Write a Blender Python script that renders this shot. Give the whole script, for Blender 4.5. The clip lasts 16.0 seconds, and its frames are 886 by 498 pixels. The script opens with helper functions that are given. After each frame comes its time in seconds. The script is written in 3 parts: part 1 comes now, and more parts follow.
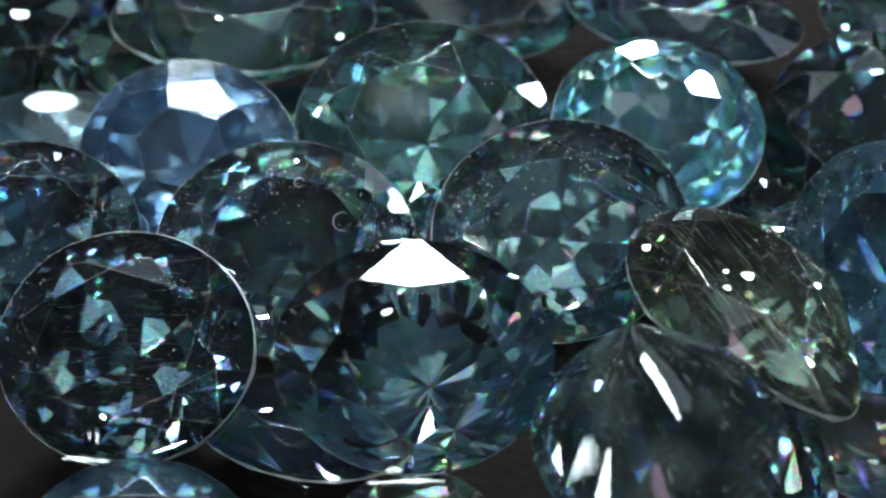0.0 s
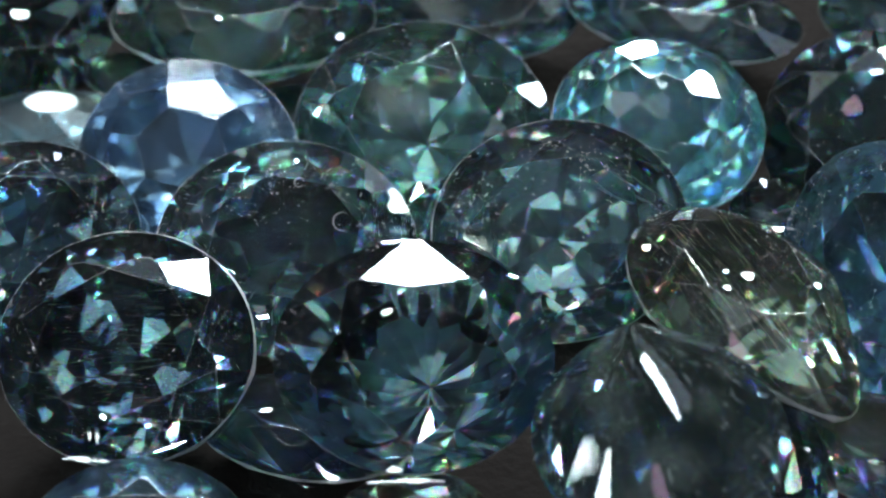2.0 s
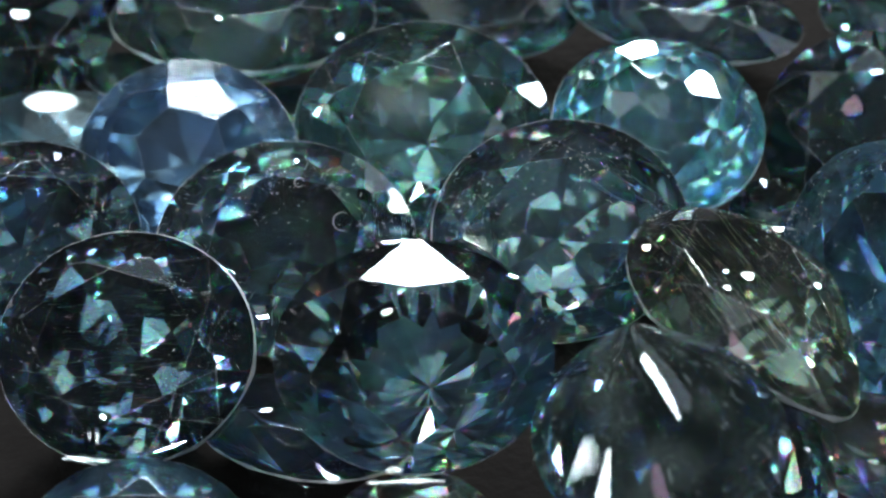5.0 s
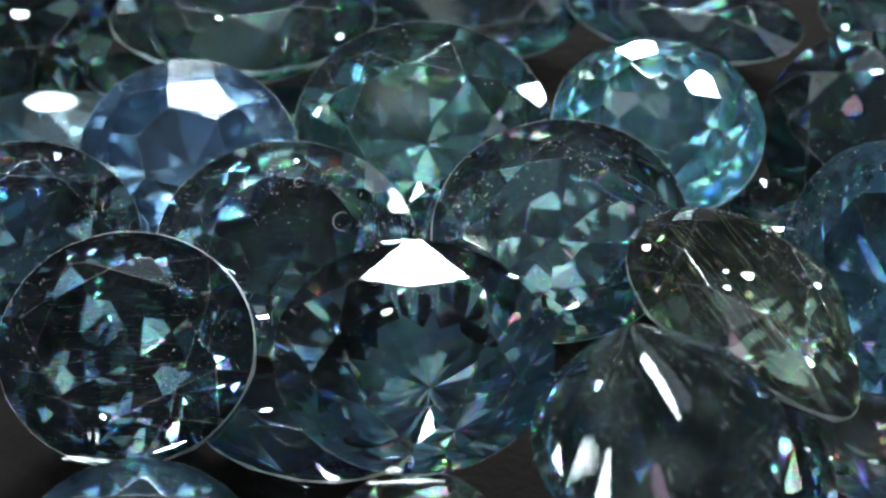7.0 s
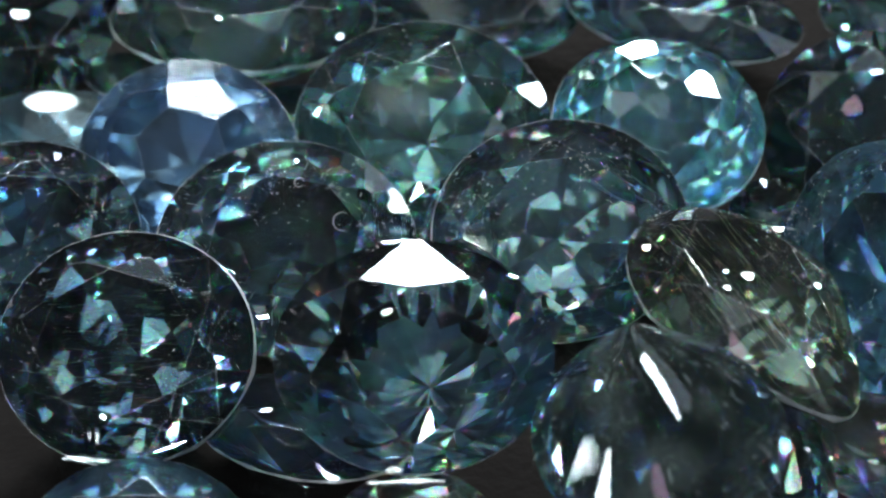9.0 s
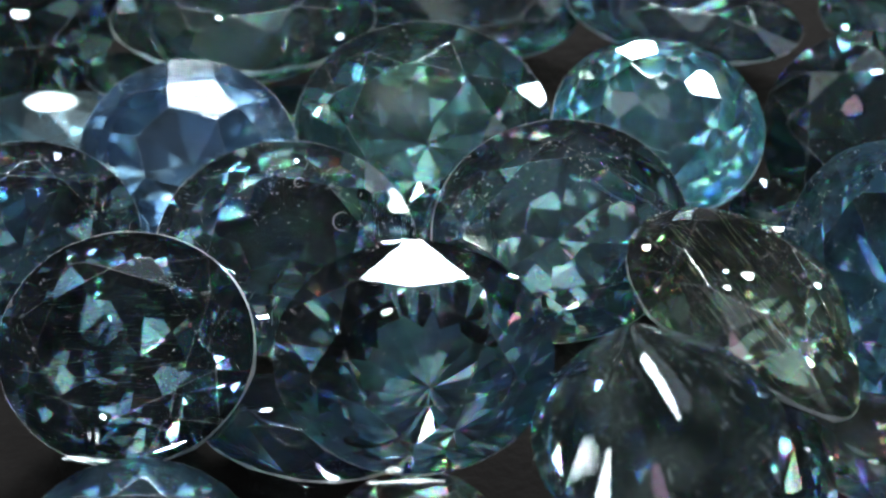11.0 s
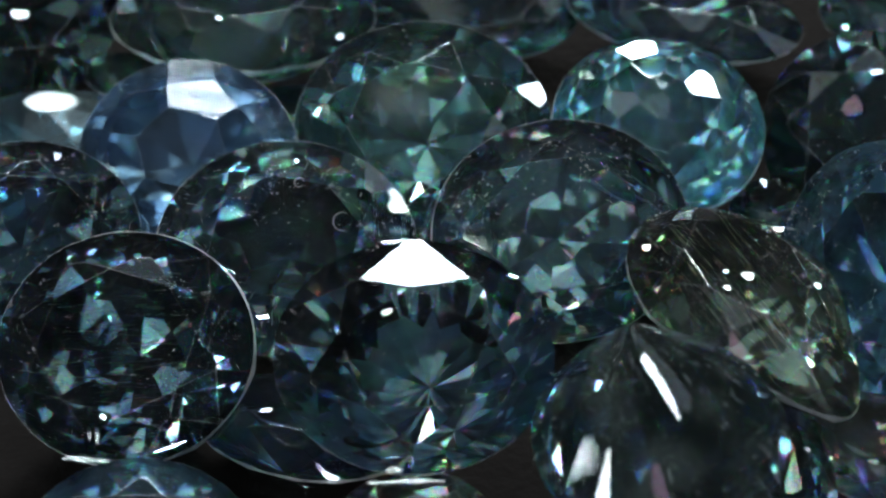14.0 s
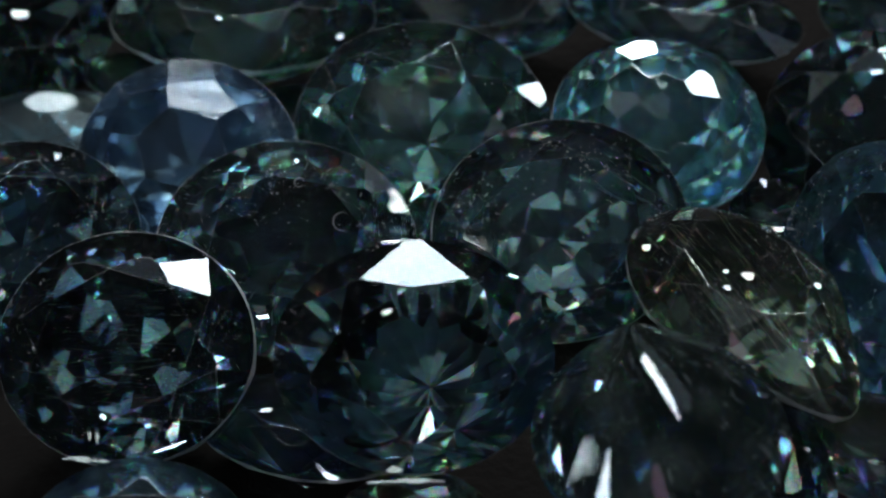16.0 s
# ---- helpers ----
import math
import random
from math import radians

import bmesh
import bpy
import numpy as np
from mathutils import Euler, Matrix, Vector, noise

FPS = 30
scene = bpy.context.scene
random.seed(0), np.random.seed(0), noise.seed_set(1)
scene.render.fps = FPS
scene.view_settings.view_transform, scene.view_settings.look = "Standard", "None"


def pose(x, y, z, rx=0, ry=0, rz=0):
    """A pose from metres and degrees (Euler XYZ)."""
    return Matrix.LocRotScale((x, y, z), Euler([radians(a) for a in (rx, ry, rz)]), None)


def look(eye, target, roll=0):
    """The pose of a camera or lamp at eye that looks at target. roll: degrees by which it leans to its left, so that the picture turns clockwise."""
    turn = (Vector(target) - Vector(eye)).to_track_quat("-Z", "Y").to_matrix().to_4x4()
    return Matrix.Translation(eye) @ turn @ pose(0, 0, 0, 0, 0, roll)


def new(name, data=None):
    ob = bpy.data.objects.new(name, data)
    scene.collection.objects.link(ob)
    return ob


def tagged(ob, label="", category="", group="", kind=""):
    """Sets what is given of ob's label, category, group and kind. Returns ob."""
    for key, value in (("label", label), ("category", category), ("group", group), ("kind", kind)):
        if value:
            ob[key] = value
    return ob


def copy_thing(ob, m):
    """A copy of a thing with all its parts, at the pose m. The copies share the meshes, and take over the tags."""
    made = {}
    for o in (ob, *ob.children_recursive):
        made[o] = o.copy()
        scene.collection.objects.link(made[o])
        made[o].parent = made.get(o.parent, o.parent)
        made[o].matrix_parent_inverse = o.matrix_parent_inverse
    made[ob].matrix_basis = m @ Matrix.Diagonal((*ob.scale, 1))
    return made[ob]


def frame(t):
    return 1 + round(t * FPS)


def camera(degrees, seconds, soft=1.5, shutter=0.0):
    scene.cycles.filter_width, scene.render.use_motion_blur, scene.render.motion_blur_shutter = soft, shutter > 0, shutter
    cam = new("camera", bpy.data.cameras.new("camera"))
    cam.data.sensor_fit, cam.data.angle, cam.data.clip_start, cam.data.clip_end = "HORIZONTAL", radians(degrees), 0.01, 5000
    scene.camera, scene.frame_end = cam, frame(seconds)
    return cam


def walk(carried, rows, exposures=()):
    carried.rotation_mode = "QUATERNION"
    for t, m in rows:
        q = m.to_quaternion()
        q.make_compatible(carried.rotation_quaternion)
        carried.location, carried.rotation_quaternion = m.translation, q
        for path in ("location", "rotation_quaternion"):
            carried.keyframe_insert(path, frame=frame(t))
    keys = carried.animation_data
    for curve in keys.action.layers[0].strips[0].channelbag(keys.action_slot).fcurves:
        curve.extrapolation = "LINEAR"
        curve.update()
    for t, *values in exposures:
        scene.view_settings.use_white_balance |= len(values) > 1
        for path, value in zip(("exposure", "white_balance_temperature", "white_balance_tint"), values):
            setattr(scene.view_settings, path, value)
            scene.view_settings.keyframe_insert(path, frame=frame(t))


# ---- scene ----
# The camera stands still on a macro stand, looking down on a pile of cut stones about 22 mm across.
FOV, DIST, TILT, TARGET = 15.7, 0.080, 38.0, Vector((0, 0, 0.003))
cam = camera(FOV, 16.0, soft=2.3)
cam.data.dof.use_dof, cam.data.dof.focus_distance, cam.data.dof.aperture_fstop = True, 0.0787, 150
AHEAD = Vector((0, math.cos(radians(TILT)), -math.sin(radians(TILT))))
EYE = TARGET - DIST * AHEAD
STAND = look(EYE, TARGET)
walk(cam, [(0, STAND), (16, STAND)], exposures=[(0, 0.25), (2.5, 0.30), (4, 0.27), (6.5, 0.26), (7.5, 0.29), (8.2, 0.30), (9, 0.25), (11.5, 0.25), (12.5, 0.13), (13.0, 0.08), (13.5, -0.11), (14.0, -0.42), (14.5, -0.33), (15.0, -0.85), (15.5, -1.35), (16, -1.45)])


# ---- light ----
world = bpy.data.worlds.new("studio")
world.use_nodes = True
scene.world = world
world.node_tree.nodes["Background"].inputs["Color"].default_value = (0.70, 0.84, 1.0, 1)
world.node_tree.nodes["Background"].inputs["Strength"].default_value = 0.02


def softbox(name, eye, target, wide, high, watts, colour):
    lamp = bpy.data.lights.new(name, "AREA")
    lamp.shape, lamp.size, lamp.size_y, lamp.energy, lamp.color = "RECTANGLE", wide, high, watts, colour
    ob = new(name, lamp)
    ob.matrix_world = look(eye, target)
    return ob


PILE = Vector((0, 0, 0.003))


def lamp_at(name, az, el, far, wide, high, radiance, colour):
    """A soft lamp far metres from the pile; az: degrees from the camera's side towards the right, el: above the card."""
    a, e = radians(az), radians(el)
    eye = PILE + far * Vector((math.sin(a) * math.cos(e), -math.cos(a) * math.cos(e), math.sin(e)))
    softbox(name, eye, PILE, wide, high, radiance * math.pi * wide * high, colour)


COOL, NEUTRAL, WARM = (0.88, 0.955, 1.0), (0.97, 0.98, 1.0), (1.0, 0.80, 0.60)
lamp_at("key_softbox", 183, 49, 0.36, 0.11, 0.09, 60, NEUTRAL)
# unseen fill panels, added to brighten the insides of the stones
lamp_at("top_panel", 0, 94, 0.38, 0.16, 0.10, 0.9, COOL)
lamp_at("left_panel", -76, 27, 0.36, 0.12, 0.13, 0.12, COOL)
lamp_at("right_panel", 70, 30, 0.36, 0.12, 0.13, 0.12, COOL)
lamp_at("lens_panel", 0, 42, 0.40, 0.20, 0.10, 1.7, COOL)
lamp_at("lens_panel_left", -40, 39, 0.38, 0.09, 0.09, 2.0, COOL)
lamp_at("lens_panel_right", 41, 41, 0.38, 0.10, 0.10, 1.7, COOL)
lamp_at("front_diffuser", 0, 60, 0.40, 0.24, 0.10, 0.2, (0.66, 0.86, 1.0))
# unseen small lamps, added for glints and mostly aimed at single facets
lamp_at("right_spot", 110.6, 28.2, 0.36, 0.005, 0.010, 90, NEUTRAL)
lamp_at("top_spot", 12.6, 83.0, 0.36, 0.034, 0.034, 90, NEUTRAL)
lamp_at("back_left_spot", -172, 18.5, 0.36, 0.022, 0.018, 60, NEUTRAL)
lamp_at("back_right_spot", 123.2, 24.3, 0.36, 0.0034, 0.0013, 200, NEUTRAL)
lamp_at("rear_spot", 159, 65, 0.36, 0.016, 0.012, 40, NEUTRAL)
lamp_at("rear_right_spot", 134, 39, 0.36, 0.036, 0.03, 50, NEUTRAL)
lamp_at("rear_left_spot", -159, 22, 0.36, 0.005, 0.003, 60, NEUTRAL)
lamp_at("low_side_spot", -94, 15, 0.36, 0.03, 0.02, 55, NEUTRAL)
# an unseen strip added to brighten the lower rims
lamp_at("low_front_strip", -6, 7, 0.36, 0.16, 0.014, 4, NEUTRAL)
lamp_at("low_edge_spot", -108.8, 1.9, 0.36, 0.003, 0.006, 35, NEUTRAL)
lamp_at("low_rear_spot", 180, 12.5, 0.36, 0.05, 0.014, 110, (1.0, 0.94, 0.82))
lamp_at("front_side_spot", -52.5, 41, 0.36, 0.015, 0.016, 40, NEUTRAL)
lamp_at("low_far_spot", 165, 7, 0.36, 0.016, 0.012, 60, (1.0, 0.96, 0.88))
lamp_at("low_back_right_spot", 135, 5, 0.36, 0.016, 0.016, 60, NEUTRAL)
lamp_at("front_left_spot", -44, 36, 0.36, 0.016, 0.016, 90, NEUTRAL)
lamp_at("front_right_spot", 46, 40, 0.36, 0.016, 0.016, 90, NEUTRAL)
# added too; their warm colour stands in for orange fire in the stones
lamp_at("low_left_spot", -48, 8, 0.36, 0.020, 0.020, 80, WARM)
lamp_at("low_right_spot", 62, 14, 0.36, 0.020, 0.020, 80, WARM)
# unseen lamps added for one stone's pink flash and another's pale patch
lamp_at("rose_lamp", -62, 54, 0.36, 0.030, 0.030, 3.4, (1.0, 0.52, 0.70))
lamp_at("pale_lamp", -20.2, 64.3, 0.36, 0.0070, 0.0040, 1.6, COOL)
# unseen fill heads at uneven heights, added for bright patches inside the stones
for az, el, wide, radiance in ((-35, 41, 0.03, 3.0), (-13, 45, 0.025, 3.0), (17, 45, 0.03, 2.6), (42, 47, 0.03, 2.4), (-112, 58, 0.06, 1.6), (-20, 80, 0.05, 0.6),
                               (50, 72, 0.05, 1.4), (116, 36, 0.05, 1.2), (118, 62, 0.05, 1.2), (150, 24, 0.05, 1.2), (-165, 72, 0.05, 1.0)):
    lamp_at("diffused_lamp_head", az, el, 0.36, wide, wide * 1.3, radiance, NEUTRAL)


# ---- materials ----
def nodes_of(name):
    mat = bpy.data.materials.new(name)
    mat.use_nodes = True
    tree = mat.node_tree
    tree.nodes.clear()
    out = tree.nodes.new("ShaderNodeOutputMaterial")
    return mat, tree, out


def sapphire(name, tint, tint2, rough=0.010, dust=1.0, haze=0.0, brushed=0.06, milk=(0.58, 0.68, 0.76), least=0.12):
    """Clear corundum with colour zoning, fine scratches and dust on its polish."""
    mat, tree, out = nodes_of(name)
    N, L = tree.nodes.new, tree.links.new
    coord = N("ShaderNodeTexCoord")
    zone = N("ShaderNodeTexNoise")
    zone.inputs["Scale"].default_value, zone.inputs["Detail"].default_value = 420, 1.5
    L(coord.outputs["Object"], zone.inputs["Vector"])
    ramp = N("ShaderNodeMix")
    ramp.data_type = "RGBA"
    ramp.inputs[6].default_value, ramp.inputs[7].default_value = (*tint, 1), (*tint2, 1)
    spread = N("ShaderNodeMapRange")
    spread.inputs[1].default_value, spread.inputs[2].default_value = 0.36, 0.64
    L(zone.outputs["Fac"], spread.inputs[0]), L(spread.outputs[0], ramp.inputs[0])
    # scratches: long thin noise
    stretch = N("ShaderNodeMapping")
    stretch.inputs["Scale"].default_value = (300, 6000, 3000)
    stretch.inputs["Rotation"].default_value = (0.3, 0.5, 0.7)
    L(coord.outputs["Object"], stretch.inputs["Vector"])
    scratch = N("ShaderNodeTexNoise")
    scratch.inputs["Scale"].default_value, scratch.inputs["Detail"].default_value = 1.0, 2.0
    L(stretch.outputs[0], scratch.inputs["Vector"])
    bump = N("ShaderNodeBump")
    bump.inputs["Strength"].default_value, bump.inputs["Distance"].default_value = brushed, 0.00002
    L(scratch.outputs["Fac"], bump.inputs["Height"])
    # fire: red, green and blue leaning lobes at slightly different indices
    total = None
    for ior, lean in ((1.753, (0.70, 0.15, 0.15)), (1.768, (0.15, 0.70, 0.15)), (1.786, (0.15, 0.15, 0.70))):
        glass, shade = N("ShaderNodeBsdfGlass"), N("ShaderNodeMix")
        glass.inputs["IOR"].default_value, glass.inputs["Roughness"].default_value = ior, rough
        shade.data_type, shade.blend_type = "RGBA", "MULTIPLY"
        shade.inputs[0].default_value, shade.inputs[7].default_value = 1.0, (*lean, 1)
        L(ramp.outputs[2], shade.inputs[6]), L(shade.outputs[2], glass.inputs["Color"]), L(bump.outputs[0], glass.inputs["Normal"])
        if total is None:
            total = glass.outputs[0]
        else:
            add = N("ShaderNodeAddShader")
            L(total, add.inputs[0]), L(glass.outputs[0], add.inputs[1])
            total = add.outputs[0]
    # dust: sparse specks in clusters
    speck = N("ShaderNodeTexVoronoi")
    speck.inputs["Scale"].default_value = 11000
    L(coord.outputs["Object"], speck.inputs["Vector"])
    patch = N("ShaderNodeTexNoise")
    patch.inputs["Scale"].default_value, patch.inputs["Detail"].default_value = 700, 3
    L(coord.outputs["Object"], patch.inputs["Vector"])
    limit = N("ShaderNodeMapRange")
    limit.inputs[1].default_value, limit.inputs[2].default_value = 0.40, 0.72
    limit.inputs[3].default_value, limit.inputs[4].default_value = 0.02, 0.17 * dust
    L(patch.outputs["Fac"], limit.inputs[0])
    less = N("ShaderNodeMath")
    less.operation = "LESS_THAN"
    L(speck.outputs["Distance"], less.inputs[0]), L(limit.outputs[0], less.inputs[1])
    white = N("ShaderNodeBsdfDiffuse")
    white.inputs["Color"].default_value = (*milk, 1)
    weight = N("ShaderNodeMath")
    weight.operation = "MULTIPLY"
    weight.inputs[1].default_value = 0.3
    L(less.outputs[0], weight.inputs[0])
    film = N("ShaderNodeMapRange")
    film.inputs[1].default_value, film.inputs[2].default_value = 0.35, 0.75
    film.inputs[3].default_value, film.inputs[4].default_value = 0.002, 0.022 * dust
    L(patch.outputs["Fac"], film.inputs[0])
    grit = N("ShaderNodeTexNoise")
    grit.inputs["Scale"].default_value, grit.inputs["Detail"].default_value, grit.inputs["Roughness"].default_value = 7000, 5, 0.7
    L(coord.outputs["Object"], grit.inputs["Vector"])
    coarse = N("ShaderNodeMapRange")
    coarse.inputs[1].default_value, coarse.inputs[2].default_value = 0.50, 0.72
    coarse.inputs[3].default_value, coarse.inputs[4].default_value = 0.5, 3.0
    L(grit.outputs["Fac"], coarse.inputs[0])
    grime = N("ShaderNodeMath")
    grime.operation = "MULTIPLY"
    L(film.outputs[0], grime.inputs[0]), L(coarse.outputs[0], grime.inputs[1])
    # milk: cloudy patches with clear stone between them, partly painting light inside the stone
    cloud, thick = N("ShaderNodeTexNoise"), N("ShaderNodeMapRange")
    cloud.inputs["Scale"].default_value, cloud.inputs["Detail"].default_value = 650, 4
    thick.inputs[1].default_value, thick.inputs[2].default_value, thick.inputs[3].default_value, thick.inputs[4].default_value = 0.45, 0.68, haze * least, haze
    L(coord.outputs["Object"], cloud.inputs["Vector"]), L(cloud.outputs["Fac"], thick.inputs[0])
    both, veil = N("ShaderNodeMath"), N("ShaderNodeMath")
    L(thick.outputs[0], veil.inputs[1]), L(grime.outputs[0], veil.inputs[0]), L(weight.outputs[0], both.inputs[0]), L(veil.outputs[0], both.inputs[1])
    mix = N("ShaderNodeMixShader")
    L(both.outputs[0], mix.inputs[0]), L(total, mix.inputs[1]), L(white.outputs[0], mix.inputs[2])
    L(mix.outputs[0], out.inputs["Surface"])
    return mat


def cloth_black(name):
    mat, tree, out = nodes_of(name)
    N, L = tree.nodes.new, tree.links.new
    coord = N("ShaderNodeTexCoord")
    grain = N("ShaderNodeTexNoise")
    grain.inputs["Scale"].default_value, grain.inputs["Detail"].default_value = 3000, 4
    L(coord.outputs["Object"], grain.inputs["Vector"])
    mix = N("ShaderNodeMix")
    mix.data_type = "RGBA"
    mix.inputs[6].default_value, mix.inputs[7].default_value = (0.004, 0.0035, 0.0035, 1), (0.007, 0.0065, 0.006, 1)
    L(grain.outputs["Fac"], mix.inputs[0])
    bsdf = N("ShaderNodeBsdfPrincipled")
    bsdf.inputs["Roughness"].default_value = 0.9
    bsdf.inputs["Specular IOR Level"].default_value = 0.1
    L(mix.outputs[2], bsdf.inputs["Base Color"])
    bump = N("ShaderNodeBump")
    bump.inputs["Distance"].default_value = 0.0001
    L(grain.outputs["Fac"], bump.inputs["Height"]), L(bump.outputs[0], bsdf.inputs["Normal"])
    L(bsdf.outputs[0], out.inputs["Surface"])
    return mat


def paint(name, colour):
    """Matt colour with a soft weave, for the added walls."""
    mat, tree, out = nodes_of(name)
    N, L = tree.nodes.new, tree.links.new
    coord, weave, mix, bsdf = N("ShaderNodeTexCoord"), N("ShaderNodeTexNoise"), N("ShaderNodeMix"), N("ShaderNodeBsdfPrincipled")
    mix.data_type = "RGBA"
    weave.inputs["Scale"].default_value, weave.inputs["Detail"].default_value = 40, 6
    L(coord.outputs["Object"], weave.inputs["Vector"])
    mix.inputs[6].default_value, mix.inputs[7].default_value = (*colour, 1), (*(c * 0.85 for c in colour), 1)
    L(weave.outputs["Fac"], mix.inputs[0]), L(mix.outputs[2], bsdf.inputs["Base Color"])
    bsdf.inputs["Roughness"].default_value = 0.9
    L(bsdf.outputs[0], out.inputs["Surface"])
    return mat


BLACK = cloth_black("black_card")
GREY = paint("added_wall_grey", (0.05, 0.054, 0.058))
TINTS = {
    "teal": ((0.592, 0.71, 0.711), (0.5, 0.65, 0.761)),
    "smoke": ((0.54, 0.63, 0.64), (0.45, 0.56, 0.65)),
    "ink": ((0.535, 0.61, 0.59), (0.45, 0.55, 0.63)),
    "deep": ((0.53, 0.605, 0.593), (0.439, 0.545, 0.632)),
    "green": ((0.663, 0.78, 0.721), (0.561, 0.72, 0.781)),
    "blue": ((0.755, 0.87, 0.889), (0.643, 0.78, 0.909)),
    "dark": ((0.683, 0.79, 0.761), (0.571, 0.71, 0.79)),
    "steel": ((0.673, 0.75, 0.711), (0.561, 0.68, 0.741)),
    "pale": ((0.898, 0.93, 0.879), (0.796, 0.87, 0.869)),
    "clear": ((0.80, 0.94, 0.95), (0.67, 0.89, 0.95)),
    "milky": ((0.745, 0.91, 0.929), (0.622, 0.86, 0.939)),
    "olive": ((0.68, 0.73, 0.67), (0.58, 0.67, 0.65)),
    "forest": ((0.469, 0.53, 0.504), (0.388, 0.47, 0.514)),
}
MILK = {"blue": (0.30, 0.48, 0.85), "green": (0.38, 0.60, 0.58), "clear": (0.34, 0.64, 0.75), "olive": (0.50, 0.54, 0.44), "forest": (0.30, 0.46, 0.42), "teal": (0.32, 0.52, 0.66), "smoke": (0.46, 0.62, 0.60)}
# haze per colour: real silk, and inner brightness painted along with it
VEIL = {"blue": 0.10, "green": 0.12, "clear": 0.24, "olive": 0.08, "forest": 0.04, "teal": 0.30, "steel": 0.16, "deep": 0.10, "pale": 0.08, "dark": 0.06, "ink": 0.012}
GEM = {k: sapphire("polished_sapphire_" + k, *v, rough={"blue": 0.13, "milky": 0.18}.get(k, 0.004), dust=0.7 if k in ("deep", "ink") else 1.0, brushed=0.3 if k == "blue" else 0.008, haze={"blue": 0.03, "smoke": 0.035, "teal": 0.03}.get(k, 0.0),
                   milk=MILK.get(k, (0.45, 0.58, 0.70)) if k in ("blue", "smoke", "teal") else (0.58, 0.68, 0.76)) for k, v in TINTS.items()}
BACK = {k: sapphire("silky_lit_sapphire_" + k, *v, rough=0.05, dust=0.7, haze=VEIL.get(k, 0.05), milk=MILK.get(k, (0.34, 0.50, 0.64))) for k, v in TINTS.items()}
# light returned round the culet, painted as pale blue haze
HEART_LIGHT = {k: sapphire("lit_heart_sapphire_" + k, *v, rough=0.03, dust=0.5, haze=0.45, milk=(0.42, 0.70, 0.90), least=0.2) for k, v in TINTS.items() if k == "ink"}
RIM = {k: sapphire("frosted_girdle_" + k, *v, rough=0.22, dust=1.6, haze=0.8 if k == "ink" else 0.55, milk=(0.80, 0.87, 0.92), least=0.7 if k == "ink" else 0.35) for k, v in TINTS.items()}
EDGE = {k: sapphire("worn_edge_" + k, *v, rough=0.15, dust=1.4, haze=0.20, milk=(0.70, 0.78, 0.84), least=0.12) for k, v in TINTS.items()}


# ---- structure ----
def mesh_from(name, bm, mat):
    me = bpy.data.meshes.new(name)
    bm.to_mesh(me)
    bm.free()
    me.materials.append(mat)
    return me


def part(name, bm, mat, parent, label=""):
    ob = new(name, mesh_from(name, bm, mat))
    ob.parent = parent
    return tagged(ob, label)


def box(sx, sy, sz, x, y, z):
    bm = bmesh.new()
    bmesh.ops.create_cube(bm, size=1, matrix=Matrix.Translation((x, y, z)) @ Matrix.Diagonal((sx, sy, sz, 1)))
    return bm


def setting(name, bm, mat, label, category):
    return tagged(new(name, mesh_from(name, bm, mat)), label, category, kind="structure")


setting("ground", box(1.0, 1.0, 0.004, 0, 0, -0.002), BLACK, "matt black card under the pile of stones", "ground")
# unseen walls and ceiling, added so that the facets have tones to mirror
setting("wall_north", box(0.96, 0.01, 0.48, 0, 0.485, 0.24), GREY, "added plain grey wall, unseen, mirrored in the facets", "wall")
setting("wall_south", box(0.96, 0.01, 0.48, 0, -0.485, 0.24), GREY, "added plain grey wall, unseen, mirrored in the facets", "wall")
setting("wall_east", box(0.01, 0.98, 0.48, 0.485, 0, 0.24), GREY, "added plain grey wall, unseen, mirrored in the facets", "wall")
setting("wall_west", box(0.01, 0.98, 0.48, -0.485, 0, 0.24), GREY, "added plain grey wall, unseen, mirrored in the facets", "wall")
setting("ceiling", box(0.98, 0.98, 0.01, 0, 0, 0.485), GREY, "added plain grey ceiling, unseen, mirrored in the facets", "ceiling")


# ---- stones ----
THICK = 0.016


def brilliant(n, turn, angle, inner, corner):
    """Facets of a brilliant crown or pavilion, as (azimuth, slope, radius, height): n mains from the girdle, 2n breaks beside them and, over a table
    whose corners lie at the radius inner, n stars. corner: the radius at which mains, breaks and stars meet."""
    half, quarter, slope = math.pi / n, math.pi / n / 2, math.tan(radians(angle))
    steep = math.degrees(math.atan(slope * (1 - corner * math.cos(half)) / (1 - corner * math.cos(quarter))))
    top, meet = THICK + (1 - inner) * slope, THICK + (1 - corner * math.cos(half)) * slope
    rows = []
    for k in range(n):
        az = turn + 360 * k / n
        rows.append((az, angle, 1.0, THICK))
        rows += [(az + side * 90 / n, steep, (1 + 2 * math.cos(quarter)) / 3, THICK) for side in (-1, 1)]
        if inner > 0:
            edge = inner * math.cos(half)
            rows.append((az + 180 / n, math.degrees(math.atan2(top - meet, corner - edge)), edge, top))
    return rows, top


def tiers(*rows):
    """Facets in rings from the girdle inwards: each ring has its count, turn, slope and the radius where it begins; the last one ends at the axis."""
    made, height = [], THICK
    for k, (n, turn, angle, start) in enumerate(rows):
        made += [(turn + 360 * i / n, angle, start, height) for i in range(n)]
        end = rows[k + 1][3] if k + 1 < len(rows) else 0
        height += (start - end) * math.tan(radians(angle))
    return made, height


